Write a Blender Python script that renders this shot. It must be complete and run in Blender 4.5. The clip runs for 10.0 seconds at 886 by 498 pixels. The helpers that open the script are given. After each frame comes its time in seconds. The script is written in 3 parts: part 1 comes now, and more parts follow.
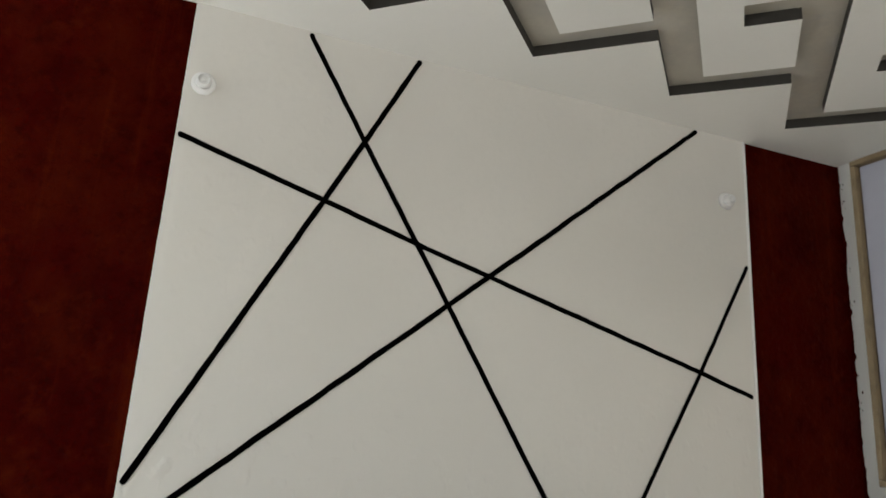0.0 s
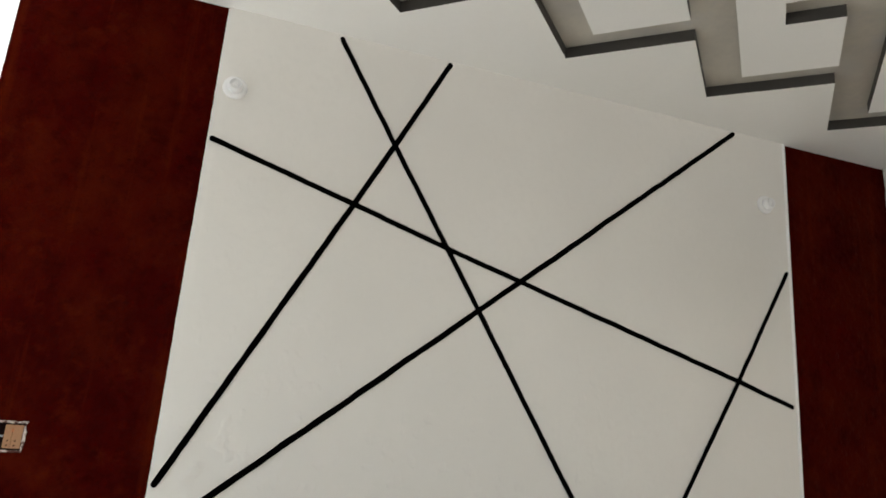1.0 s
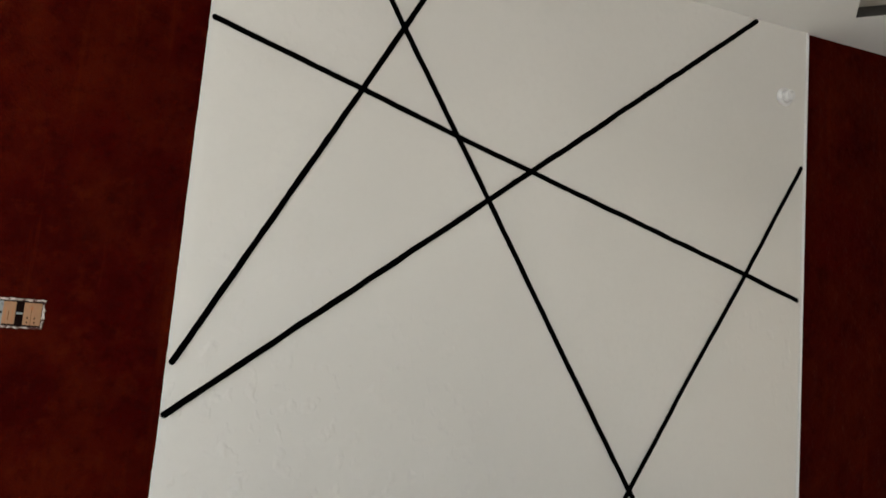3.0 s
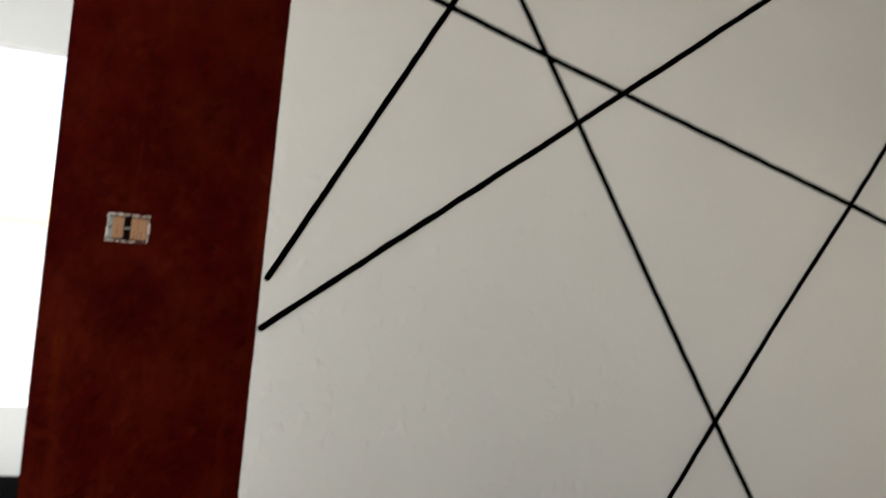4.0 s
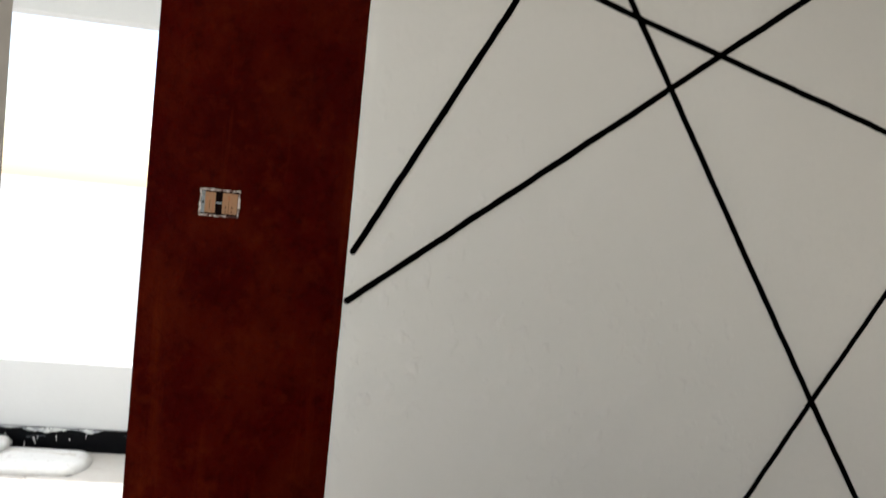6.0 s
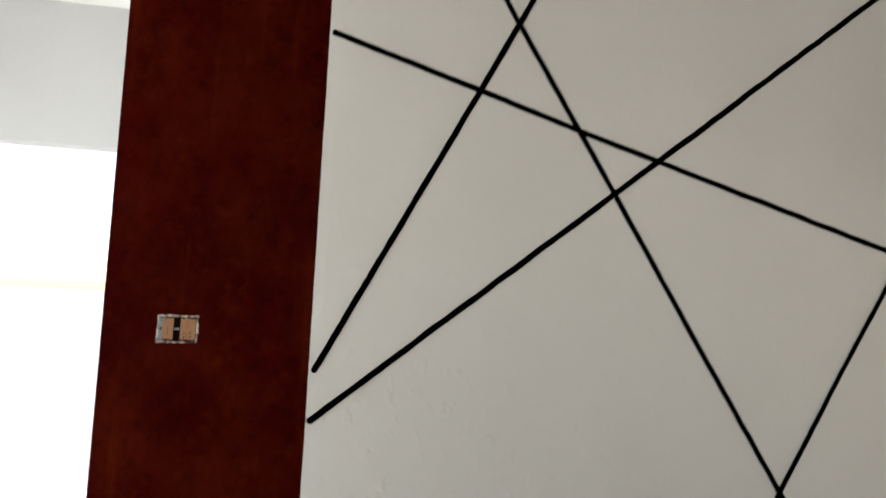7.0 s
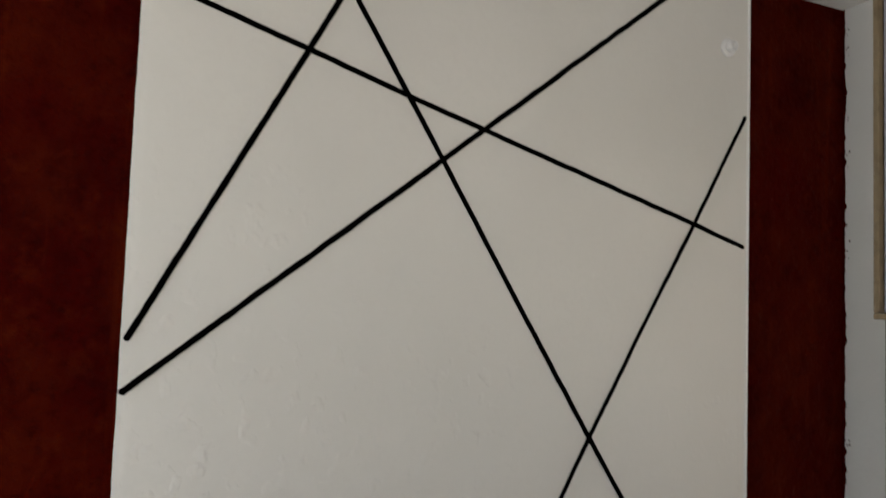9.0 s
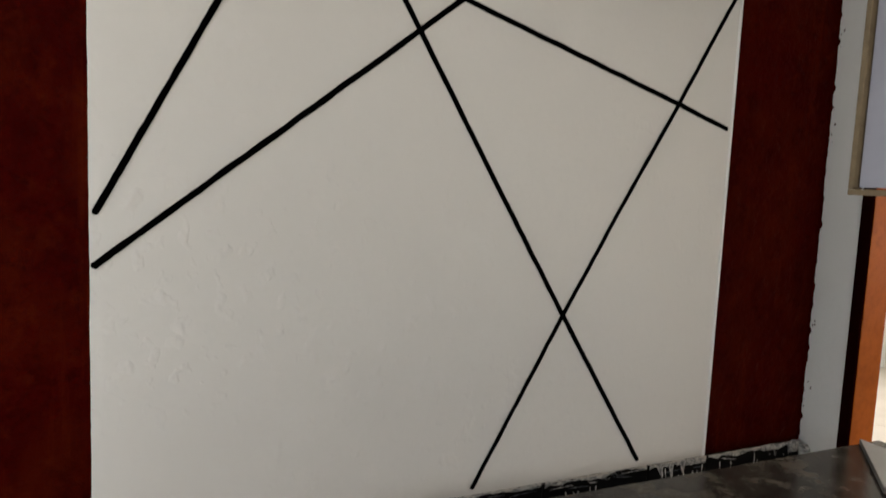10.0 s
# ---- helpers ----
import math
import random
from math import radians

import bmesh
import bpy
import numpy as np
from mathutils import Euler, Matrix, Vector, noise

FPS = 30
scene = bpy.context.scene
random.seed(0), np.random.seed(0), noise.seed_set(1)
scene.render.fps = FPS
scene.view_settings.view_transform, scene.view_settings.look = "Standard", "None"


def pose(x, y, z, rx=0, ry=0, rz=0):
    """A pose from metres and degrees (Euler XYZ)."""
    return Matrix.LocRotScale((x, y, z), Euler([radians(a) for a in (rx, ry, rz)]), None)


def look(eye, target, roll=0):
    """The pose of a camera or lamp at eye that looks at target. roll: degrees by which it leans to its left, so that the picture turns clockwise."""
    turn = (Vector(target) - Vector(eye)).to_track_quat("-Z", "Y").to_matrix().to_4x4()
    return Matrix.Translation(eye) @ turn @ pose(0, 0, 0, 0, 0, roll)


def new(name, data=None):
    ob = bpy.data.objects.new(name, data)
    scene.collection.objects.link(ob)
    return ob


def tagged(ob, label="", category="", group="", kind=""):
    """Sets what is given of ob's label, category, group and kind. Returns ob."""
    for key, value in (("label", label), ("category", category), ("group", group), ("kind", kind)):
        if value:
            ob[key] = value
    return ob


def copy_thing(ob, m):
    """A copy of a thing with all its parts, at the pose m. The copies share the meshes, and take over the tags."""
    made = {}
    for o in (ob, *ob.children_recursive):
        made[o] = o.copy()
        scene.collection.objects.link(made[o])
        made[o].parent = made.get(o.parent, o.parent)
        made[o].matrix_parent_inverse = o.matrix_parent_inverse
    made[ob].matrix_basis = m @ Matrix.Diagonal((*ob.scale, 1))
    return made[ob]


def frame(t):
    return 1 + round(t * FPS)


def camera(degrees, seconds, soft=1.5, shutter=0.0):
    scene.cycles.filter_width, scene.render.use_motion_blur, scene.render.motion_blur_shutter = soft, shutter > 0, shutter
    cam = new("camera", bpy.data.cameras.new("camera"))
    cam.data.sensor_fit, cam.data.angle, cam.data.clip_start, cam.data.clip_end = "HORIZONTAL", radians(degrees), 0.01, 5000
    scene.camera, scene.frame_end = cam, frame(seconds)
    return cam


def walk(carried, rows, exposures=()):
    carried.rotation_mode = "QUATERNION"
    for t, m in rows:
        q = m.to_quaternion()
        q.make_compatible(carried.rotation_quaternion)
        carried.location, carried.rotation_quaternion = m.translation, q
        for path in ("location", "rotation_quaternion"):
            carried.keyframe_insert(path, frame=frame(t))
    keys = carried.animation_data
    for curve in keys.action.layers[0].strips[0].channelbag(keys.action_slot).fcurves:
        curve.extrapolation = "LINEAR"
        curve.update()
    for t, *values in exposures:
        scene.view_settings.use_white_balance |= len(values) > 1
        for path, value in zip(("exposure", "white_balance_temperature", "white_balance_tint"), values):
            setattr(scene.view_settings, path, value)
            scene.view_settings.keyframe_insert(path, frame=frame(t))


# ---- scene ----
cam = camera(66.4, 10.0, soft=1.6, shutter=0.5)
PATH = [
    (0, (0.54, -2.566, 1.571), (1.233, -0.755, 2.061), 3.5),
    (0.2, (0.556, -2.532, 1.604), (1.241, -0.718, 2.096), 3.6),
    (0.5, (0.562, -2.529, 1.581), (1.217, -0.717, 2.115), 3.6),
    (0.7, (0.552, -2.532, 1.602), (1.194, -0.71, 2.12), 4.0),
    (1, (0.547, -2.536, 1.583), (1.157, -0.696, 2.077), 4.3),
    (1.5, (0.548, -2.535, 1.562), (1.126, -0.678, 2.028), 4.4),
    (2, (0.547, -2.526, 1.549), (1.128, -0.65, 1.924), 3.9),
    (2.2, (0.538, -2.523, 1.562), (1.155, -0.648, 1.882), 3.7),
    (3.3, (0.546, -2.498, 1.494), (1.168, -0.607, 1.686), 5.2),
    (3.5, (0.542, -2.494, 1.484), (1.106, -0.582, 1.64), 5.2),
    (3.8, (0.511, -2.477, 1.448), (1.021, -0.546, 1.553), 5.4),
    (4, (0.498, -2.468, 1.431), (0.949, -0.52, 1.472), 5.8),
    (4.2, (0.471, -2.447, 1.413), (0.885, -0.492, 1.35), 6.4),
    (4.5, (0.426, -2.455, 1.384), (0.789, -0.498, 1.189), 6.8),
    (4.8, (0.432, -2.433, 1.455), (0.716, -0.484, 1.104), 7.4),
    (5.1, (0.414, -2.417, 1.407), (0.672, -0.472, 1.017), 7.4),
    (5.5, (0.413, -2.413, 1.416), (0.68, -0.447, 1.169), 6.4),
    (5.7, (0.427, -2.424, 1.45), (0.692, -0.451, 1.261), 6.1),
    (6.8, (0.453, -2.433, 1.512), (0.768, -0.462, 1.64), 3.6),
    (7, (0.454, -2.468, 1.571), (0.8, -0.504, 1.732), 2.8),
    (7.2, (0.46, -2.497, 1.583), (0.831, -0.542, 1.791), 2.5),
    (7.5, (0.471, -2.498, 1.566), (0.885, -0.562, 1.853), 1.6),
    (7.8, (0.48, -2.505, 1.578), (0.975, -0.589, 1.867), 1.4),
    (8, (0.496, -2.502, 1.555), (1.053, -0.605, 1.855), 1.2),
    (8.2, (0.503, -2.508, 1.562), (1.127, -0.628, 1.836), 1.4),
    (8.5, (0.521, -2.506, 1.552), (1.214, -0.643, 1.771), 1.9),
    (8.7, (0.518, -2.496, 1.529), (1.261, -0.646, 1.685), 2.0),
    (9, (0.525, -2.488, 1.514), (1.3, -0.648, 1.631), 2.0),
    (9.2, (0.541, -2.497, 1.521), (1.34, -0.664, 1.552), 2.0),
    (9.5, (0.558, -2.486, 1.503), (1.367, -0.659, 1.413), 2.3),
    (9.7, (0.571, -2.491, 1.487), (1.387, -0.67, 1.347), 2.4),
    (10, (0.576, -2.475, 1.47), (1.395, -0.662, 1.264), 2.5),
]
walk(cam, [(t, look(eye, target, roll)) for t, eye, target, roll in PATH],
     exposures=[(0.0, 0.52, 6500, 8), (0.6, 0.47, 6500, 8), (1.0, 0.71, 6500, 9), (2.0, 0.71, 6500, 9), (3.5, 0.63, 6550, 10), (4.5, 0.57, 6500, 10), (7.5, 0.51, 6550, 10), (9.0, 0.47, 6580, 11), (10.0, 0.54, 6620, 12)])

# ---------------------------------------------------------------- light
SUN_AZ = math.atan2(-0.31, 0.95)          # sun stands beyond the north window, a little to the west
SUN_EL = radians(49)
world = bpy.data.worlds.new("sky")
scene.world = world
world.use_nodes = True
wn = world.node_tree.nodes
sky = wn.new("ShaderNodeTexSky")
sky.sky_type, sky.sun_disc = "NISHITA", False
sky.sun_elevation, sky.sun_rotation = SUN_EL, SUN_AZ
wn["Background"].inputs["Strength"].default_value = 0.15
world.node_tree.links.new(sky.outputs[0], wn["Background"].inputs["Color"])

sun = new("sun", bpy.data.lights.new("sun", "SUN"))
sun.data.energy, sun.data.angle, sun.data.color = 5.0, radians(0.5), (1.0, 0.95, 0.87)
sd = Vector((math.sin(SUN_AZ) * math.cos(SUN_EL), math.cos(SUN_AZ) * math.cos(SUN_EL), math.sin(SUN_EL)))
sun.matrix_world = look(sd * 20, (0, 0, 0))


def window_light(name, eye, target, w, h, watts, colour):
    lamp = new(name, bpy.data.lights.new(name, "AREA"))
    lamp.data.shape, lamp.data.size, lamp.data.size_y = "RECTANGLE", w, h
    lamp.data.energy, lamp.data.color = watts, colour
    lamp.matrix_world = look(eye, target)
    return lamp


# added room fill from behind the camera, tilted up towards the ceiling
window_light("south_fill_light", (1.5, -5.42, 1.95), (1.7, 0, 5.2), 2.6, 1.6, 29.5, (1.0, 0.97, 0.92))
window_light("north_window_light", (-1.15, 1.45, 1.4), (-1.15, -3, 1.2), 1.3, 1.8, 15, (0.95, 0.98, 1.0))
window_light("west_door_light", (-1.99, 0.10, 1.3), (3.0, 0.10, 1.3), 1.8, 1.7, 26, (0.93, 0.97, 1.0))
window_light("east_window_light", (6.45, -0.6, 1.5), (3.0, -0.6, 1.2), 1.6, 1.5, 74, (1.0, 0.93, 0.84))


# ---------------------------------------------------------------- materials
def mat(name, base, rough=0.6, spots=(), grain=40.0, bump=0.15, bump_scale=60.0, metal=0.0, var=0.06, spec=0.5, dist=0.01, dents=0.0):
    """Painted or stone surface: base colour, broad and fine variation, coloured blotches, relief."""
    m = bpy.data.materials.new(name)
    m.use_nodes = True
    n, l = m.node_tree.nodes, m.node_tree.links
    b = n["Principled BSDF"]
    b.inputs["Roughness"].default_value = rough
    b.inputs["Metallic"].default_value = metal
    b.inputs["Specular IOR Level"].default_value = spec
    shift = n.new("ShaderNodeVectorMath")
    shift.operation = "MULTIPLY_ADD"
    shift.inputs[1].default_value = (17.0, 9.0, 23.0)
    l.new(n.new("ShaderNodeObjectInfo").outputs["Random"], shift.inputs[0])
    l.new(n.new("ShaderNodeTexCoord").outputs["Object"], shift.inputs[2])
    co = shift.outputs["Vector"]
    col = None

    def noise_tex(scale, detail=4.0, rgh=0.55, stretch=None):
        t = n.new("ShaderNodeTexNoise")
        t.inputs["Scale"].default_value, t.inputs["Detail"].default_value, t.inputs["Roughness"].default_value = scale, detail, rgh
        if stretch:
            mp = n.new("ShaderNodeMapping")
            mp.inputs["Scale"].default_value = stretch
            l.new(co, mp.inputs["Vector"])
            l.new(mp.outputs["Vector"], t.inputs["Vector"])
        else:
            l.new(co, t.inputs["Vector"])
        return t.outputs["Fac"]

    def mix(fac, a, bcol):
        x = n.new("ShaderNodeMix")
        x.data_type = "RGBA"
        l.new(fac, x.inputs["Factor"])
        if isinstance(a, tuple):
            x.inputs["A"].default_value = (*a, 1)
        else:
            l.new(a, x.inputs["A"])
        x.inputs["B"].default_value = (*bcol, 1)
        return x.outputs["Result"]

    def ramp(fac, lo, hi, top=1.0):
        r = n.new("ShaderNodeMapRange")
        r.inputs["From Min"].default_value, r.inputs["From Max"].default_value = lo, hi
        r.inputs["To Max"].default_value = top
        l.new(fac, r.inputs["Value"])
        return r.outputs["Result"]

    dark = tuple(c * (1 - var) for c in base)
    lite = tuple(min(1, c * (1 + var)) for c in base)
    col = mix(ramp(noise_tex(1.7, 3), 0.3, 0.7), dark, lite)
    col = mix(ramp(noise_tex(grain, 5), 0.45, 0.75, 0.6), col, tuple(c * (1 - 1.2 * var) for c in base))
    for colour, scale, lo, hi, top, *stretch in spots:
        col = mix(ramp(noise_tex(scale, 6, 0.65, *stretch), lo, hi, top), col, colour)
    l.new(col, b.inputs["Base Color"])
    rr = n.new("ShaderNodeMapRange")
    rr.inputs["To Min"].default_value, rr.inputs["To Max"].default_value = rough * 0.85, min(1, rough * 1.15)
    l.new(noise_tex(9.0), rr.inputs["Value"])
    l.new(rr.outputs["Result"], b.inputs["Roughness"])
    if bump:
        bp = n.new("ShaderNodeBump")
        bp.inputs["Strength"].default_value, bp.inputs["Distance"].default_value = bump, dist
        l.new(noise_tex(bump_scale, 3), bp.inputs["Height"])
        if dents:
            dn = n.new("ShaderNodeBump")
            dn.inputs["Strength"].default_value, dn.inputs["Distance"].default_value = dents, 0.007
            patch = n.new("ShaderNodeMath")
            patch.operation = "MULTIPLY"
            l.new(ramp(noise_tex(13.0, 2, 0.5, (1.15, 1, 0.95)), 0.56, 0.80), patch.inputs[0])
            far = n.new("ShaderNodeVectorMath")
            far.operation = "DISTANCE"
            far.inputs[1].default_value = (0.95, 0.0, 0.75)
            l.new(n.new("ShaderNodeTexCoord").outputs["Object"], far.inputs[0])
            near = n.new("ShaderNodeMapRange")
            near.inputs["From Min"].default_value, near.inputs["From Max"].default_value = 0.3, 1.3
            near.inputs["To Min"].default_value, near.inputs["To Max"].default_value = 1.0, 0.22
            l.new(far.outputs["Value"], near.inputs["Value"])
            gate = n.new("ShaderNodeMath")
            gate.operation = "MULTIPLY"
            l.new(ramp(noise_tex(1.3, 2, 0.5), 0.30, 0.55), gate.inputs[0])
            l.new(near.outputs["Result"], gate.inputs[1])
            l.new(gate.outputs[0], patch.inputs[1])
            l.new(patch.outputs[0], dn.inputs["Height"])
            l.new(dn.outputs["Normal"], bp.inputs["Normal"])
        l.new(bp.outputs["Normal"], b.inputs["Normal"])
    return m


M_WHITE = mat("white_wall_paint", (0.77, 0.745, 0.695), 0.55, bump=0.10, bump_scale=11, var=0.022, dist=0.006, dents=0.80)
# west wall tone, darker and warmer than M_GREY
M_WARMGREY = mat("west_wall_warm_grey", (0.50, 0.47, 0.43), 0.7, spots=[((0.44, 0.41, 0.37), 6, 0.5, 0.7, 0.6)], bump=0.25, bump_scale=18, var=0.04)
M_GREY = mat("grey_white_wall_paint", (0.74, 0.75, 0.73), 0.65, bump=0.25, bump_scale=18, var=0.03)
M_CEIL = mat("ceiling_paint", (0.905, 0.895, 0.855), 0.6, bump=0.1, bump_scale=30, var=0.015)
# blotches put the recess's uneven gloss reflections into the colour
M_RECESS = mat("enamel_with_gloss_blotches", (0.62, 0.58, 0.50), 0.16, spots=[((0.47, 0.45, 0.42), 2.6, 0.42, 0.68, 0.65), ((0.56, 0.56, 0.57), 5.0, 0.50, 0.72, 0.5)], bump=0.05, bump_scale=4, var=0.05)
# upright faces of the ceiling border and strips, darker than their undersides
M_EDGE = mat("dark_upright_edge", (0.058, 0.054, 0.048), 0.55, var=0.15, spec=0.2)
M_RED = mat("dark_red_paint", (0.037, 0.0009, 0.0004), 0.42, spots=[((0.057, 0.0050, 0.0009), 3.2, 0.42, 0.66, 0.8, (1.3, 1, 1.0)), ((0.094, 0.0110, 0.0016), 1.5, 0.57, 0.73, 0.6, (6.0, 1, 0.4)),
            ((0.021, 0.0003, 0.0002), 6.5, 0.50, 0.70, 0.55, (1.2, 1, 1.0)), ((0.019, 0.0004, 0.0003), 20, 0.54, 0.70, 0.45), ((0.072, 0.0085, 0.0014), 13, 0.55, 0.70, 0.45),
            ((0.30, 0.13, 0.06), 38, 0.755, 0.80, 0.8)],
            bump=1.0, bump_scale=17, var=0.22, dist=0.016, spec=0.010)
M_TAPE = mat("black_tape", (0.0012, 0.0012, 0.0012), 0.9, var=0.2, bump=0.1, spec=0.0)
M_SKIRT = mat("black_granite_skirting", (0.0025, 0.0025, 0.003), 0.30, spots=[((0.012, 0.012, 0.014), 90, 0.6, 0.8, 0.5)], bump=0.02, var=0.2, spec=0.05)
M_SMEAR = mat("dried_plaster_smear", (0.60, 0.59, 0.56), 0.8, spots=[((0.16, 0.17, 0.18), 28, 0.42, 0.62, 0.95), ((0.05, 0.05, 0.055), 60, 0.5, 0.64, 0.9)], bump=0.4, var=0.1)
M_TILE = mat("cream_floor_tile", (0.56, 0.52, 0.47), 0.3, spots=[((0.47, 0.42, 0.37), 4, 0.45, 0.72, 0.7), ((0.38, 0.33, 0.28), 14, 0.62, 0.72, 0.5), ((0.20, 0.15, 0.12), 34, 0.69, 0.73, 0.7)], bump=0.03, var=0.05)
M_GROUT = mat("tile_grout", (0.44, 0.41, 0.37), 0.9)
M_GRANITE = mat("grey_granite", (0.030, 0.026, 0.021), 0.20, spec=0.22, spots=[((0.078, 0.068, 0.053), 5, 0.46, 0.62, 0.85), ((0.010, 0.008, 0.007), 8, 0.48, 0.62, 0.8), ((0.095, 0.085, 0.072), 55, 0.54, 0.68, 0.5)], bump=0.02, var=0.2)
M_DRIP = mat("white_paint_drip", (0.78, 0.77, 0.74), 0.6, var=0.05, bump=0.1)
M_BLUEGREY = mat("thin_grey_wash", (0.055, 0.065, 0.080), 0.7, spots=[((0.22, 0.23, 0.23), 30, 0.50, 0.70, 0.7), ((0.03, 0.03, 0.035), 70, 0.5, 0.64, 0.8)], bump=0.2, var=0.15)
M_RUST = mat("rust_brown_stain", (0.27, 0.17, 0.11), 0.6, spots=[((0.45, 0.38, 0.32), 30, 0.45, 0.65, 0.9)], var=0.15)
M_MUD = mat("dry_mud_spot", (0.20, 0.15, 0.12), 0.8, spots=[((0.38, 0.32, 0.28), 60, 0.5, 0.65, 0.8)], var=0.15)
M_WOOD = mat("orange_varnished_wood", (0.31, 0.078, 0.010), 0.6, spec=0.03, spots=[((0.20, 0.045, 0.007), 10, 0.45, 0.7, 0.6)], bump=0.1, var=0.12)
# front of the door frame: its shade is put into a dark wood colour
M_SHADEWOOD = mat("shaded_front_wood", (0.010, 0.0012, 0.0008), 0.6, var=0.2, spec=0.0)
M_LAV = mat("lavender_grey_board", (0.34, 0.345, 0.41), 0.35, var=0.03, bump=0.05)
M_BEIGE = mat("beige_masking_tape", (0.20, 0.145, 0.080), 0.7, spots=[((0.12, 0.085, 0.045), 25, 0.5, 0.7, 0.7)], var=0.1)
M_PLASTIC = mat("white_plastic", (0.85, 0.85, 0.84), 0.3, var=0.01, bump=0.0)
M_TAN = mat("tan_switch_plate", (0.33, 0.165, 0.072), 0.6, spots=[((0.30, 0.13, 0.06), 45, 0.46, 0.66, 0.8)], var=0.1)
M_PLATE = mat("rubbed_orange_plate", (0.40, 0.13, 0.045), 0.6, var=0.15)
M_BLACK = mat("dark_cavity", (0.006, 0.002, 0.0015), 0.8, spec=0.03)
M_GROOVE = mat("grimy_plate_groove", (0.13, 0.055, 0.025), 0.8, var=0.2, spec=0.1)
M_TORN = mat("bare_plaster_rim", (0.60, 0.53, 0.47), 0.9, spots=[((0.22, 0.15, 0.12), 70, 0.44, 0.60, 0.9), ((0.05, 0.008, 0.005), 45, 0.50, 0.58, 0.95)], bump=0.5, var=0.15)
M_CLOTH = mat("white_plastic_sack", (0.68, 0.66, 0.63), 0.5, spots=[((0.45, 0.40, 0.37), 25, 0.55, 0.7, 0.6)], bump=0.3, var=0.06)
M_GRANITE_LITE = mat("honed_grey_granite", (0.19, 0.185, 0.17), 0.5, spots=[((0.17, 0.165, 0.155), 9, 0.5, 0.75, 0.6), ((0.14, 0.14, 0.13), 80, 0.5, 0.7, 0.6)], bump=0.03, var=0.12)
M_SMEARGREY = mat("dull_zinc", (0.22, 0.25, 0.26), 0.5, spots=[((0.10, 0.10, 0.10), 70, 0.5, 0.65, 0.7)], var=0.15)
M_LIP = mat("wall_plaster_lip", (0.58, 0.54, 0.49), 0.8, spots=[((0.40, 0.35, 0.31), 40, 0.5, 0.7, 0.7)], bump=0.3, var=0.08)
# right edge strip of the panel, lighter than M_WHITE
M_BEAD = mat("lighter_edge_white", (0.88, 0.87, 0.84), 0.5, bump=0.1, var=0.02)
M_PALE = mat("pale_passage_paint", (0.51, 0.505, 0.49), 0.65, bump=0.2, bump_scale=18, var=0.02)
M_GROUND = mat("pale_concrete_ground", (0.5, 0.49, 0.46), 0.9, var=0.1)


# ---------------------------------------------------------------- mesh helpers
def mesh_object(name, bm, material, parent=None, label="", smooth=False):
    me = bpy.data.meshes.new(name)
    bmesh.ops.recalc_face_normals(bm, faces=bm.faces)
    bm.to_mesh(me)
    bm.free()
    for mm in (material if isinstance(material, (list, tuple)) else [material]):
        me.materials.append(mm)
    if smooth:
        for p in me.polygons:
            p.use_smooth = True
    ob = new(name, me)
    if parent is not None:
        ob.parent = parent
    if label:
        ob["label"] = label
    return ob


part = mesh_object


def box_into(bm, a, b):
    lo, hi = [min(p, q) for p, q in zip(a, b)], [max(p, q) for p, q in zip(a, b)]
    made = bmesh.ops.create_cube(bm, size=1)["verts"]
    for v in made:
        v.co = Vector([lo[i] + (v.co[i] + 0.5) * (hi[i] - lo[i]) for i in range(3)])
    return made


def box(a, b, bevel=0.0, segments=1):
    bm = bmesh.new()
    box_into(bm, a, b)
    if bevel:
        bmesh.ops.bevel(bm, geom=list(bm.edges), offset=bevel, segments=segments, affect="EDGES", profile=0.5)
    return bm


def prism(points, z0, z1, side=0):
    """A flat outline drawn up from z0 to z1; side is the material of its upright faces."""
    bm = bmesh.new()
    lo = [bm.verts.new((x, y, z0)) for x, y in points]
    hi = [bm.verts.new((x, y, z1)) for x, y in points]
    bm.faces.new(lo)
    bm.faces.new(hi[::-1])
    for i in range(len(points)):
        j = (i + 1) % len(points)
        f = bm.faces.new((lo[i], lo[j], hi[j], hi[i]))
        f.material_index = side
    return bm


def structure(name, bm, material, label, category="wall"):
    return tagged(mesh_object(name, bm, material), label, category, kind="structure")


# ---------------------------------------------------------------- plan
CEIL = 3.102          # underside of the false ceiling
TOP = 3.152           # upper level in the recess
LEFT, PANEL_L, PANEL_R, RIGHT = -0.270, 0.427, 3.206, 3.892
SOUTH, NORTH, WEST, EAST = -5.4, 1.40, -2.0, 6.5
SKIRT = 0.125

ground = structure("ground", box((-400, -400, -0.6), (400, 400, -0.5)), M_GROUND, "pale concrete ground outside the building", "ground")

WALL_E = 0.190        # thickness of the east wall
# feature wall and its three painted fields
wall_north = structure("wall_north", box((LEFT, 0.012, 0), (RIGHT + WALL_E, 0.15, TOP + 0.1)), M_GREY, "plastered partition wall between two painted bands")
part("red_paint_band", box((LEFT, 0.005, SKIRT), (PANEL_L, 0.012, CEIL)), M_RED, wall_north, "mottled dark red painted band beside the passage")
part("red_paint_band", box((PANEL_R, 0.005, SKIRT), (RIGHT, 0.012, CEIL)), M_RED, wall_north, "dark red painted band in the corner")


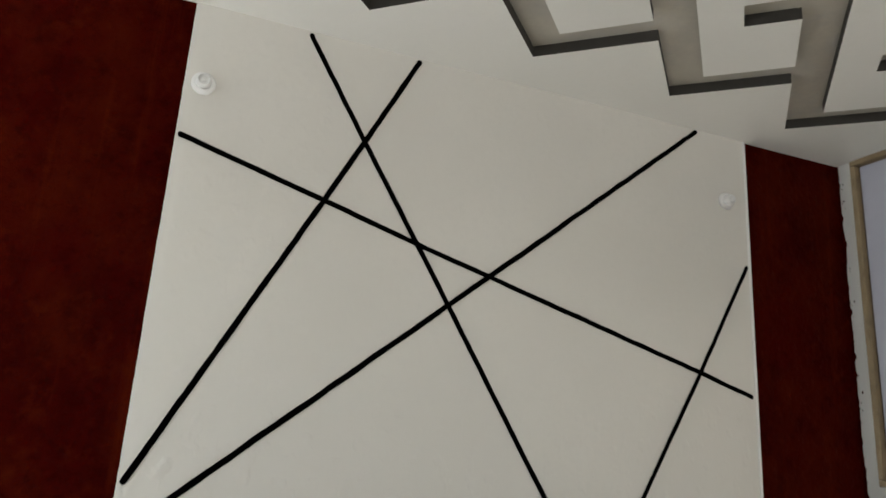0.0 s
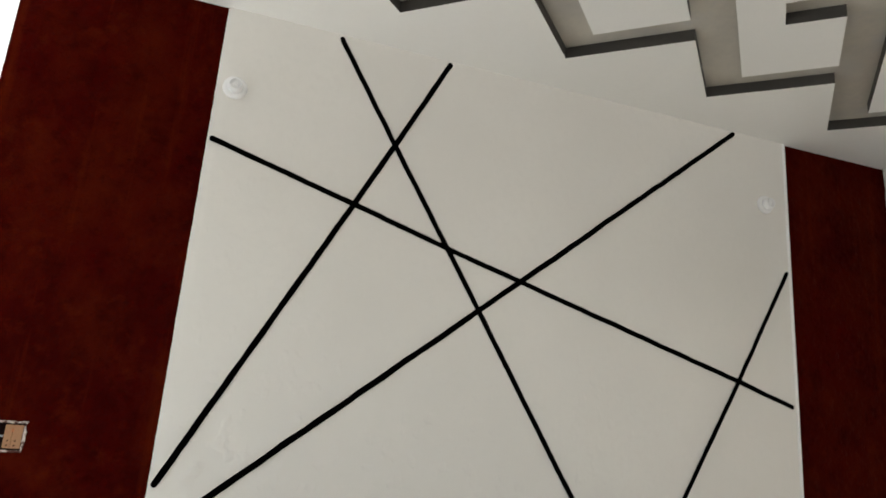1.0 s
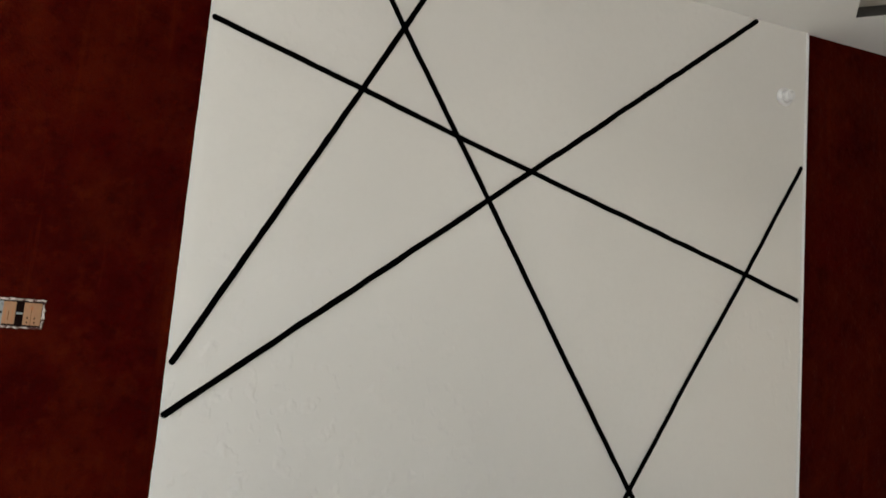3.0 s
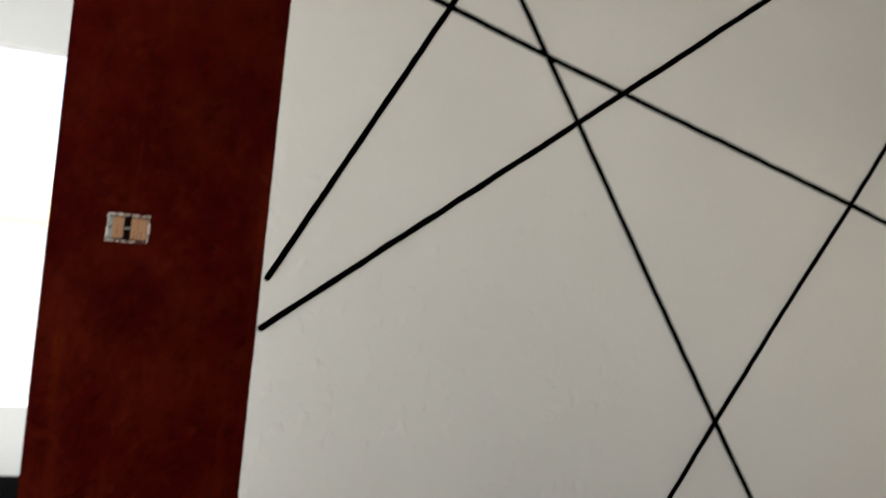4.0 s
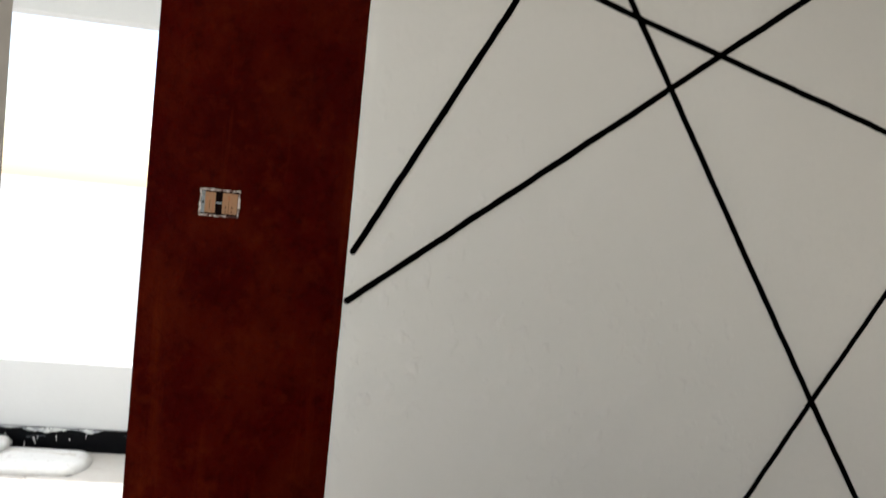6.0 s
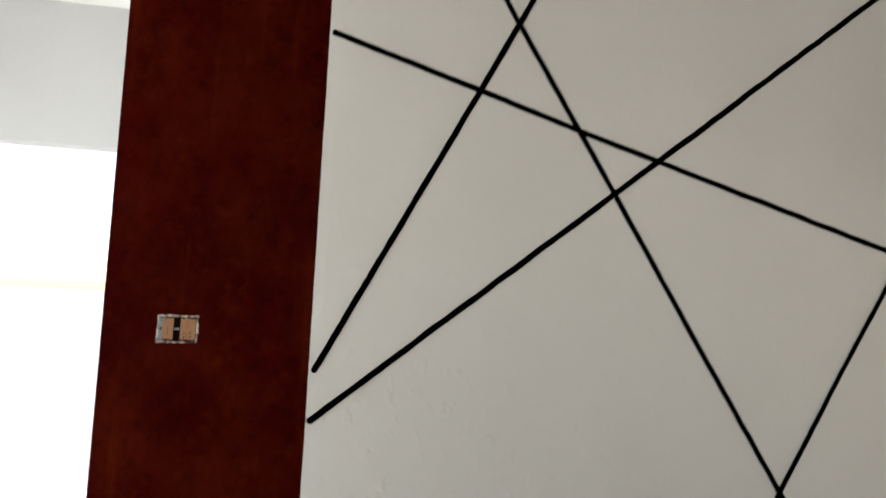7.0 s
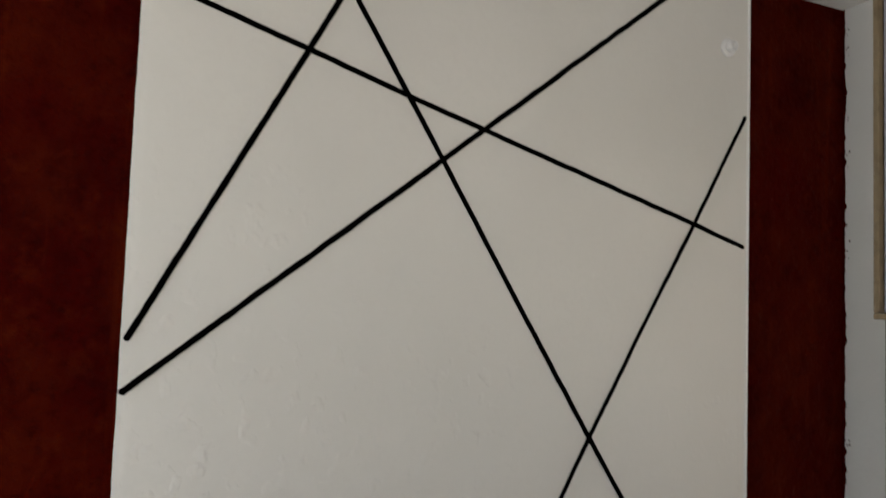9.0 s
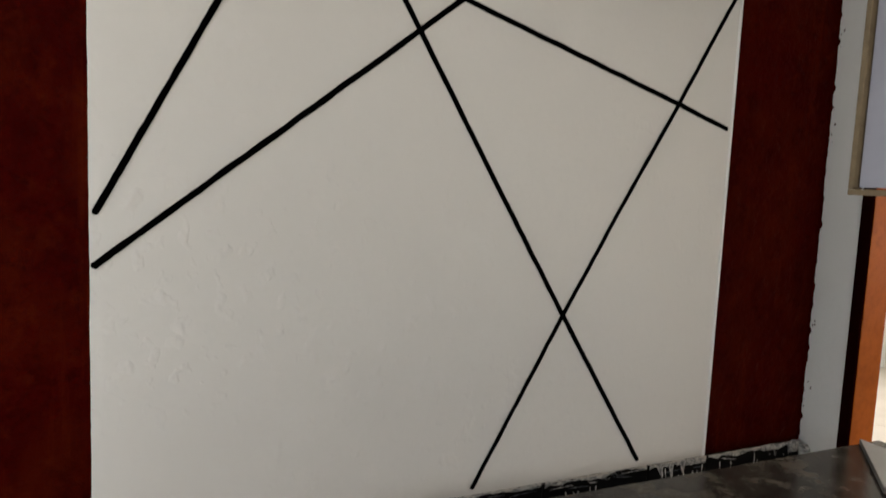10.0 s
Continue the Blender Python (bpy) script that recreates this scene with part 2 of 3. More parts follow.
def plaster_panel():
    """Plaster coat that thins out softly towards its left edge, chamfered right edge and a faintly uneven face."""
    bm = bmesh.new()
    xs = [0.0, 0.0012, 0.012, 0.022, 0.030, 0.040, 0.055] + [0.055 + 0.0545 * i for i in range(1, 49)]
    wide = PANEL_R - PANEL_L
    xs = [x for x in xs if x < wide - 0.04] + [wide - 0.030, wide - 0.021]
    grid = []
    for i in range(121):
        z = SKIRT + (CEIL - SKIRT) * i / 120
        row = []
        for x in xs:
            y = float(np.interp(x, [0.0, 0.0012, 0.012, 0.022, 0.034, 0.055], [-0.0031, -0.0031, -0.0033, -0.0041, -0.0056, -0.0057]))
            edge = 0.0022 * noise.noise((z * 5, 4.0, x)) + 0.0020 * noise.noise((z * 31, 4.0, x)) if x < 0.005 else 0.0
            if 0.06 < x < wide - 0.03:
                y += 0.0012 * noise.noise((x * 1.6, z * 1.6, 1.0))
            row.append(bm.verts.new((PANEL_L + x + edge, y, z)))
        grid.append(row)
    for r, s in zip(grid, grid[1:]):
        for j in range(len(xs) - 1):
            bm.faces.new((r[j], r[j + 1], s[j + 1], s[j]))
    for j in (0, len(xs) - 1):                       # returns to the wall behind
        rim = [bm.verts.new(r[j].co) for r in grid]
        back = [bm.verts.new((r[j].co.x, 0.0115, r[j].co.z)) for r in grid]
        for i in range(120):
            bm.faces.new((rim[i], rim[i + 1], back[i + 1], back[i]))
    return part("white_panel", bm, M_WHITE, wall_north, "off-white plaster panel with soft raised edges", smooth=True)


plaster_panel()
bm = bmesh.new()
last = None
for i in range(121):
    z = SKIRT + (CEIL - SKIRT) * i / 120
    w = 0.0012 * noise.noise((z * 6, 2.0, 7.0)) + 0.0008 * noise.noise((z * 30, 2.0, 3.0))
    cur = [bm.verts.new((PANEL_R + dx, y, z)) for dx, y in ((-0.0212, -0.004), (-0.0205, -0.0085), (-0.012, -0.0095), (-0.004, -0.0080), (w, -0.0035), (w, 0.0118))]
    if last:
        for j in range(5):
            bm.faces.new((last[j], last[j + 1], cur[j + 1], cur[j]))
    last = cur
part("edge_bead", bm, M_BEAD, wall_north, "raised edge strip in a lighter white than the panel", smooth=True)

# other walls
bm = box((RIGHT, -0.224, 0), (RIGHT + WALL_E, 0.004, TOP + 0.1))
box_into(bm, (RIGHT, -1.20, 2.12), (RIGHT + WALL_E, -0.224, TOP + 0.1))
box_into(bm, (RIGHT, SOUTH, 0), (RIGHT + WALL_E, -1.20, TOP + 0.1))
EASTWALL = structure("wall_east", bm, M_GREY, "grey-white plastered side wall with a doorway")
structure("wall_west", box((LEFT - 0.15, SOUTH, 0), (LEFT, -0.952, TOP + 0.1)), M_WARMGREY, "warm grey plastered wall ending at the passage")
# unseen south wall, its opening added for the fill lamp
bm = box((LEFT - 0.15, SOUTH - 0.15, 0), (RIGHT + 0.15, SOUTH, 1.15))
box_into(bm, (LEFT - 0.15, SOUTH - 0.15, 2.75), (RIGHT + 0.15, SOUTH, TOP + 0.1))
box_into(bm, (LEFT - 0.15, SOUTH - 0.15, 1.15), (0.2, SOUTH, 2.75))
box_into(bm, (2.8, SOUTH - 0.15, 1.15), (RIGHT + 0.15, SOUTH, 2.75))
structure("wall_south", bm, M_GREY, "unseen grey-white plastered wall with an opening added for the fill light")
# passage with the bright window


def wall_with_window(x0, x1, z1, hx0, hx1, hz0, hz1, y0, y1):
    """One upright slab of wall in an x-z plane with a rectangular opening through it."""
    bm = bmesh.new()
    rings = []
    for y in (y0, y1):
        outer = [bm.verts.new((x, y, z)) for x, z in ((x0, 0), (x1, 0), (x1, z1), (x0, z1))]
        inner = [bm.verts.new((x, y, z)) for x, z in ((hx0, hz0), (hx1, hz0), (hx1, hz1), (hx0, hz1))]
        for k in range(4):
            bm.faces.new((outer[k], outer[(k + 1) % 4], inner[(k + 1) % 4], inner[k]))
        rings.append((outer, inner))
    for a, b in zip(rings[0], rings[1]):
        for k in range(4):
            bm.faces.new((a[k], a[(k + 1) % 4], b[(k + 1) % 4], b[k]))
    return bm


bm = wall_with_window(WEST, LEFT + 0.3, TOP + 0.1, -1.85, -0.45, 0.48, 2.32, NORTH, NORTH + 0.12)
structure("wall_passage", bm, M_PALE, "pale plastered wall below and above the passage window")
bm = box((WEST - 0.15, -0.952 - 0.15, 2.25), (WEST, NORTH + 0.12, TOP + 0.1))
box_into(bm, (WEST - 0.15, 1.02, 0), (WEST, NORTH + 0.12, 2.25))
box_into(bm, (WEST - 0.15, -0.952 - 0.15, 0), (WEST, -0.82, 2.25))
structure("wall_passage_west", bm, M_PALE, "pale plastered passage wall")
structure("wall_passage_south", box((WEST, -0.952 - 0.15, 0), (LEFT - 0.15, -0.952, TOP + 0.1)), M_GREY, "pale plastered passage wall")
structure("wall_passage_east", box((LEFT + 0.15, 0.15, 0), (LEFT + 0.3, NORTH, TOP + 0.1)), M_GREY, "pale plastered passage wall")
# room behind the doorway
bm = box((EAST, -3.0, 0), (EAST + 0.15, 1.2, 0.75))
box_into(bm, (EAST, -3.0, 2.25), (EAST + 0.15, 1.2, TOP + 0.1))
box_into(bm, (EAST, -3.0, 0.75), (EAST + 0.15, -1.4, 2.25))
box_into(bm, (EAST, 0.2, 0.75), (EAST + 0.15, 1.2, 2.25))
box_into(bm, (RIGHT + WALL_E, 1.2, 0), (EAST + 0.15, 1.35, TOP + 0.1))
box_into(bm, (RIGHT + WALL_E, -3.15, 0), (EAST + 0.15, -3.0, TOP + 0.1))
box_into(bm, (RIGHT, 0.15, 0), (RIGHT + 0.15, 1.35, TOP + 0.1))
structure("wall_next_room", bm, M_GREY, "pale plastered walls of the bright next room")

# floor
floor = structure("floor", box((WEST - 0.15, SOUTH - 0.15, -0.2), (EAST + 0.15, NORTH + 0.12, -0.006)), M_GROUT, "cream ceramic floor tiles with paint stains", "floor")

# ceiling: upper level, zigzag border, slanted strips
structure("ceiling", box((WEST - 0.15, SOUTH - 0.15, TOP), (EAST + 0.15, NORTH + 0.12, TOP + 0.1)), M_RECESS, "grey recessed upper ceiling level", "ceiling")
zig = []
for k in range(-2, 4):
    x = 1.054 + 0.7307 * k
    zig += [(x, -0.251 + 0.016 * (x - 1.8)), (x + 0.382, -0.588 + 0.016 * (x - 2.1))]
zig = [(x, y) for x, y in zig if LEFT + 0.05 < x < RIGHT - 0.05]
border = [(LEFT, 0.012), (LEFT, -0.60)] + zig + [(RIGHT, -0.42), (RIGHT, 0.012)]
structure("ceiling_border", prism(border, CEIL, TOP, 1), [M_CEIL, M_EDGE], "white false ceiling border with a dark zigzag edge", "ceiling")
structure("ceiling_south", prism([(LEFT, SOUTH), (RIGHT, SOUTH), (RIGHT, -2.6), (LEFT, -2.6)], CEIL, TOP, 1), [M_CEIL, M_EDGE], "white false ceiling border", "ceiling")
structure("ceiling_passage", prism([(WEST, -0.952), (LEFT - 0.003, -0.952), (LEFT - 0.003, NORTH), (WEST, NORTH), (WEST, 1.165), (-0.84, 0.853), (-1.05, 0.25), (WEST, -0.05)], CEIL, TOP, 1),
          [M_CEIL, M_EDGE], "white false ceiling of the passage", "ceiling")


def clipped(points, axis, limit, keep_below):
    """The part of an outline on one side of a straight cut."""
    out = []
    for p, q in zip(points, points[1:] + points[:1]):
        ip, iq = (p[axis] <= limit) == keep_below, (q[axis] <= limit) == keep_below
        if ip:
            out.append(p)
        if ip != iq:
            f = (limit - p[axis]) / (q[axis] - p[axis])
            out.append((p[0] + (q[0] - p[0]) * f, p[1] + (q[1] - p[1]) * f))
    return out


d1, d2 = Vector((0.268, -0.242)).normalized(), Vector((-0.409, -0.416)).normalized()
for k in range(-1, 4):
    c = Vector((1.794 + 0.7315 * k - 0.006 * max(k - 1, 0), -0.453 + 0.004 * k))
    w, n0, n1, nd, ln = 0.361, 0.365, 0.506, 0.20, 3.2
    pts = [c, c + d1 * w, c + d1 * w + d2 * n0, c + d1 * (w - nd) + d2 * n0, c + d1 * (w - nd) + d2 * n1, c + d1 * w + d2 * n1, c + d1 * w + d2 * ln, c + d2 * ln]
    pts = clipped(clipped(clipped([(p.x, p.y) for p in pts], 1, -2.58, False), 0, RIGHT - 0.02, True), 0, LEFT + 0.02, False)
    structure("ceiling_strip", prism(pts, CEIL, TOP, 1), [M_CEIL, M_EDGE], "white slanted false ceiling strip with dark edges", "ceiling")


# ---------------------------------------------------------------- tape lines on the panel
def tape(points, lift, width=0.021):
    bm = bmesh.new()
    pts = [Vector(p) for p in points]
    a, b = pts[0], pts[-1]
    along = (b - a).normalized()
    side = Vector((-along.y, along.x))
    line = [pts[0]]
    for p, q in zip(pts, pts[1:]):
        k = max(1, int((q - p).length / 0.02))
        line += [p.lerp(q, (i + 1) / k) for i in range(k)]
    tip = [width * f for f in (0.05, 0.15, 0.30, 0.45)]
    line = line[:1] + [a + along * d for d in tip] + line[1:-1] + [b - along * d for d in reversed(tip)] + line[-1:]
    rows = []
    seed = a.x * 7.3 + b.y * 3.1
    for i, p in enumerate(line):
        wob = 0.0016 * noise.noise((seed, i * 0.22, 0))
        reach = min((p - a).length, (b - p).length)
        cap = 1.0 if reach > width * 0.45 else max(0.30, math.sqrt(1 - (1 - reach / (width * 0.45)) ** 2))
        h1 = width / 2 * cap * (1 + 0.13 * noise.noise((seed, i * 0.20, 3)) + 0.12 * noise.noise((seed, i * 0.9, 5)))
        h2 = width / 2 * cap * (1 + 0.13 * noise.noise((seed, i * 0.20, 9)) + 0.12 * noise.noise((seed, i * 0.9, 7)))
        q = [p + side * (h1 + wob), p - side * (h2 - wob)]
        rows.append([bm.verts.new((v.x, y, v.y)) for v in q for y in (-0.0030, -0.0082 - lift)])
    for r, s in zip(rows, rows[1:]):
        bm.faces.new((r[1], r[3], s[3], s[1]))
        bm.faces.new((r[0], r[1], s[1], s[0]))
        bm.faces.new((r[3], r[2], s[2], s[3]))
    for r in (rows[0], rows[-1]):
        bm.faces.new((r[0], r[1], r[3], r[2]))
    return tagged(mesh_object("tape_strip", bm, M_TAPE), "straight matt black tape strip on the white panel", "tape", "black tape strips")


TAPES = [[(0.876, 3.090), (1.146, 2.664), (1.406, 2.264), (1.556, 2.030), (1.915, 1.466), (2.286, 0.893), (2.770, 0.158)],
         [(1.361, 3.093), (1.146, 2.664), (1.003, 2.385), (0.442, 1.306)],
         [(2.881, 3.095), (1.737, 2.173), (1.562, 2.033), (0.434, 1.132)],
         [(0.436, 2.549), (1.003, 2.385), (1.412, 2.265), (1.737, 2.173), (2.857, 1.859), (3.170, 1.765)],
         [(3.174, 2.418), (2.855, 1.860), (2.566, 1.377), (2.286, 0.893), (1.872, 0.152)]]
for i, points in enumerate(TAPES):
    tape(points, 0.0004 * (i + 1), (0.0210, 0.0230, 0.0235, 0.0210, 0.0185)[i])


# ---------------------------------------------------------------- skirting, slabs, doorway, cabinet
def slab(name, a, b, material, bevel, label, category, segs=2):
    return tagged(mesh_object(name, box(a, b, bevel, segs), material), label, category)


BOARDS = []
for i, (x0, x1) in enumerate([(-0.285, 0.43), (0.434, 1.03), (1.034, 1.63), (1.634, 2.23), (2.234, 2.83), (2.834, 3.21), (3.214, 3.888)]):
    BOARDS.append(structure("baseboard", box((x0, -0.016, 0.0005), (x1, 0.0115, SKIRT), 0.002), M_SKIRT, "black granite skirting smeared with dried plaster", "skirting"))
BOARDS.append(structure("baseboard", box((WEST, NORTH - 0.016, 0.0005), (LEFT + 0.15, NORTH - 0.0005, SKIRT), 0.002), M_SKIRT, "black granite skirting in the bright passage", "skirting"))
SLAB_Z = 0.300
bench = tagged(new("granite_bench"), "long polished grey granite slab laid on concrete blocks", "bench")
outline = [(1.075, -1.28), (1.075, -0.50)]
outline += [(1.135 - 0.06 * math.cos(a), -0.497 + 0.06 * math.sin(a)) for a in [math.pi / 12 * k for k in range(1, 7)]]
outline += [(3.86, -0.452), (3.86, -1.28)]
bm = prism(outline, SLAB_Z - 0.040, SLAB_Z)
bmesh.ops.bevel(bm, geom=[e for e in bm.edges if abs(e.verts[0].co.z - e.verts[1].co.z) < 1e-5], offset=0.012, segments=3, affect="EDGES", profile=0.5)
part("slab", bm, M_GRANITE, bench, "polished slab with a rounded edge")
for x in (1.42, 2.45, 3.40):
    part("block", box((x, -1.15, 0.001), (x + 0.20, -0.75, SLAB_Z - 0.0405), 0.006), M_SMEAR, bench, "rough concrete block")


# stone offcut lying on the bench
pts = [(3.712, -0.456), (3.28, -0.850), (3.28, -1.22), (3.70, -1.10)]
bm = prism(pts, SLAB_Z + 0.0005, SLAB_Z + 0.025)
bmesh.ops.bevel(bm, geom=list(bm.edges), offset=0.003, segments=1, affect="EDGES")
tagged(mesh_object("granite_offcut", bm, M_GRANITE_LITE), "pointed light grey granite offcut lying on the bench", "slab")

# wooden door frame in the east wall
door_frame = tagged(new("door_1"), "varnished wooden door frame with shade coloured into its front face", "door frame", kind="structure")
for y0, y1 in ((-0.282, -0.225), (-1.199, -1.142)):
    # front faces carry their shade as colour, the reveals keep the orange wood
    part("jamb_face", box((RIGHT - 0.006, y0, 0.002), (RIGHT + 0.012, y1, 2.115), 0.002), M_SHADEWOOD, door_frame, "jamb front with its shade put in as dark colour")
    part("jamb", box((RIGHT + 0.0125, y0, 0.002), (RIGHT + WALL_E + 0.004, y1, 2.115), 0.003), M_WOOD, door_frame, "orange varnished jamb")
part("head_face", box((RIGHT - 0.006, -1.141, 2.06), (RIGHT + 0.012, -0.283, 2.115), 0.002), M_SHADEWOOD, door_frame)
part("head", box((RIGHT + 0.0125, -1.141, 2.06), (RIGHT + WALL_E + 0.004, -0.283, 2.115), 0.003), M_WOOD, door_frame)

# framed display board on a slim post
bx, by0, by1, bz0, bz1 = 2.235, -1.95, -1.305, 1.474, 2.348
board = tagged(new("display_board"), "lavender-grey board with a beige taped frame on a post", "board")
part("post", box((bx + 0.0365, -1.66, 0.0305), (bx + 0.0765, -1.61, 2.30), 0.003), M_WOOD, board, "slim wooden post")
part("foot", box((bx - 0.12, -1.675, 0.001), (bx + 0.26, -1.595, 0.030), 0.004), M_WOOD, board, "flat wooden foot")
part("panel", box((bx + 0.016, by0 + 0.02, bz0 + 0.02), (bx + 0.036, by1 - 0.02, bz1 - 0.02)), M_LAV, board, "smooth lavender-grey panel")
fw = 0.0155
part("frame_rail", box((bx, by0, bz1 - fw), (bx + 0.036, by1, bz1), 0.002), M_BEIGE, board, "beige tape-covered rail")
part("frame_rail", box((bx, by0, bz0), (bx + 0.036, by1, bz0 + fw), 0.002), M_BEIGE, board, "beige tape-covered rail")
part("frame_stile", box((bx, by1 - fw, bz0 + fw + 0.0005), (bx + 0.036, by1, bz1 - fw - 0.0005), 0.002), M_BEIGE, board, "beige tape-covered stile")
part("frame_stile", box((bx, by0, bz0 + fw + 0.0005), (bx + 0.036, by0 + fw, bz1 - fw - 0.0005), 0.002), M_BEIGE, board, "beige tape-covered stile")


# ---------------------------------------------------------------- small fittings
def turned(profile, segments=32):
    """A body turned about the y axis: rows of radius and y."""
    bm = bmesh.new()
    rings = []
    for r, y in profile:
        rings.append([bm.verts.new((r * math.cos(2 * math.pi * i / segments), y, r * math.sin(2 * math.pi * i / segments))) for i in range(segments)])
    for a, b in zip(rings, rings[1:]):
        for i in range(segments):
            bm.faces.new((a[i], a[(i + 1) % segments], b[(i + 1) % segments], b[i]))
    bm.faces.new(rings[0])
    bm.faces.new(rings[-1][::-1])
    return bm


holder = tagged(new("lamp_holder"), "small round white plastic lamp holder on the panel", "lamp holder", "wall lamp holders")
part("base", turned([(0.044, 0.0), (0.046, -0.004), (0.045, -0.011), (0.040, -0.015), (0.030, -0.017)]), M_PLASTIC, holder, smooth=True)
part("cup", turned([(0.029, -0.0165), (0.0285, -0.030), (0.026, -0.044), (0.0225, -0.048), (0.019, -0.0475), (0.018, -0.036), (0.010, -0.035)]), M_PLASTIC, holder, smooth=True)
part("contact", turned([(0.008, -0.0345), (0.008, -0.040), (0.005, -0.041)]), M_PLASTIC, holder)
holder.location = (0.497, -0.0065, 2.764)
copy_thing(holder, pose(3.052, -0.0065, 2.745))


def turned_at(x, y, z, radius):
    bm = turned([(radius, 0.002), (radius, 0.0), (radius * 0.8, -0.0008)], 14)
    bmesh.ops.translate(bm, verts=bm.verts, vec=(x, y, z))
    return bm


def switch_box():
    """Open box let into the wall, with two tan plates and a torn plaster rim."""
    x0, x1, z0, z1 = -0.0945, 0.0445, 1.391, 1.488
    ob = tagged(new("switch_box"), "open switch box with two tan plates and torn plaster rim", "switch box")
    bm = bmesh.new()
    n = 44
    per = [(x0, z0), (x1, z0), (x1, z1), (x0, z1)]
    inner, outer = [], []
    for k in range(4):
        (ax, az), (cx, cz) = per[k], per[(k + 1) % 4]
        for i in range(n // 4):
            f = i / (n // 4)
            px, pz = ax + (cx - ax) * f, az + (cz - az) * f
            ux, uz = px - (x0 + x1) / 2, pz - (z0 + z1) / 2
            g = 0.98 + 0.085 * noise.noise((px * 60, pz * 60, 2))
            outer.append(bm.verts.new((ux * g + (x0 + x1) / 2, 0.0045, uz * g + (z0 + z1) / 2)))
            h = 0.89 + 0.05 * noise.noise((px * 90, pz * 90, 5))
            hz = h - 0.04
            inner.append((ux * h + (x0 + x1) / 2, uz * hz + (z0 + z1) / 2))
    lift = [bm.verts.new((v.co.x * 0.99 + 0.01 * (x0 + x1) / 2, 0.0015, v.co.z)) for v in outer]
    mid = [bm.verts.new((x, 0.0015, z)) for x, z in inner]
    low = [bm.verts.new((x, 0.0042, z)) for x, z in inner]
    m = len(outer)
    for a, b in ((outer, lift), (lift, mid), (mid, low)):
        for i in range(m):
            bm.faces.new((a[i], a[(i + 1) % m], b[(i + 1) % m], b[i]))
    part("plaster_rim", bm, M_TORN, ob, "torn bare plaster rim")
    part("back_plate", box((x0 + 0.008, 0.0038, z0 + 0.006), (x1 - 0.008, 0.006, z1 - 0.006)), M_BLACK, ob, "dark cavity between the plates")
    part("side_plate", box((x0 + 0.008, 0.002, z0 + 0.011), (x0 + 0.021, 0.004, z1 - 0.011), 0.0008), M_SMEARGREY, ob, "grey metal side of the box")
    left = part("plate", box((x0 + 0.0205, 0.000, z0 + 0.013), (x0 + 0.056, 0.004, z1 - 0.012), 0.001), M_TAN, ob, "tan plate with rubbed streaks")
    for k, (dx, lo, hi) in enumerate(((0.007, 0.012, 0.060), (0.016, 0.020, 0.050), (0.027, 0.010, 0.062))):
        part("streak", box((x0 + 0.0205 + dx, -0.0003, z0 + lo + 0.006), (x0 + 0.0225 + dx, 0.0005, z0 + hi + 0.006)), M_GROOVE if k == 1 else M_PLATE, left)
    right = part("plate", box((x0 + 0.079, 0.000, z0 + 0.013), (x1 - 0.0095, 0.004, z1 - 0.012), 0.001), M_TAN, ob, "tan plate with four round slots")
    for dx in (0.012, 0.033):
        for dz in (0.022, 0.036):
            slot = turned([(0.0026, 0.0005), (0.0026, -0.0005), (0.0020, -0.0007)], 10)
            bmesh.ops.translate(slot, verts=slot.verts, vec=(x0 + 0.079 + dx, 0.0, z0 + dz))
            part("slot", slot, M_BLACK, right)
    part("groove", box((x0 + 0.1005, -0.0004, z0 + 0.014), (x0 + 0.1017, 0.0005, z1 - 0.022)), M_GROOVE, right)
    part("mark", box((x0 + 0.097, -0.0004, z1 - 0.034), (x0 + 0.105, 0.0005, z1 - 0.024), 0.0003), M_PLATE, right, "orange rubbed mark")
    part("screw", turned_at(x0 + 0.0145, 0.0015, (z0 + z1) / 2, 0.004), M_BLACK, ob)
    part("bridge", box((x0 + 0.058, 0.001, (z0 + z1) / 2 - 0.003), (x0 + 0.077, 0.004, (z0 + z1) / 2 + 0.004), 0.001), M_SMEARGREY, ob)
    return ob


switch_box()


# ---------------------------------------------------------------- plaster smears and paint drips
def ribbon(x0, x1, y, top, depth, seed, step=0.006, cover=0.0):
    """Ragged smear of plaster hanging from the line z = top on an upright face; gaps where the noise runs out."""
    bm = bmesh.new()
    last = None
    x = x0
    while x <= x1:
        f = noise.noise((x * 6 + seed, 0.3, seed)) * 1.0 + noise.noise((x * 17 + seed, 1.3, seed)) * 0.6 + noise.noise((x * 60, 2.2, seed)) * 0.15
        d = depth * (0.30 + f + cover)
        if d > 0.001:
            up = 0.004 * noise.noise((x * 30, 5, seed))
            cur = [bm.verts.new((x, y, top + up)), bm.verts.new((x, y - 0.0012, top - d * 0.5)), bm.verts.new((x + 0.002 * noise.noise((x * 80, 1, 1)), y, top - d))]
            if last:
                bm.faces.new((last[0], last[1], cur[1], cur[0]))
                bm.faces.new((last[1], last[2], cur[2], cur[1]))
            last = cur
        else:
            last = None
        x += step
    return bm


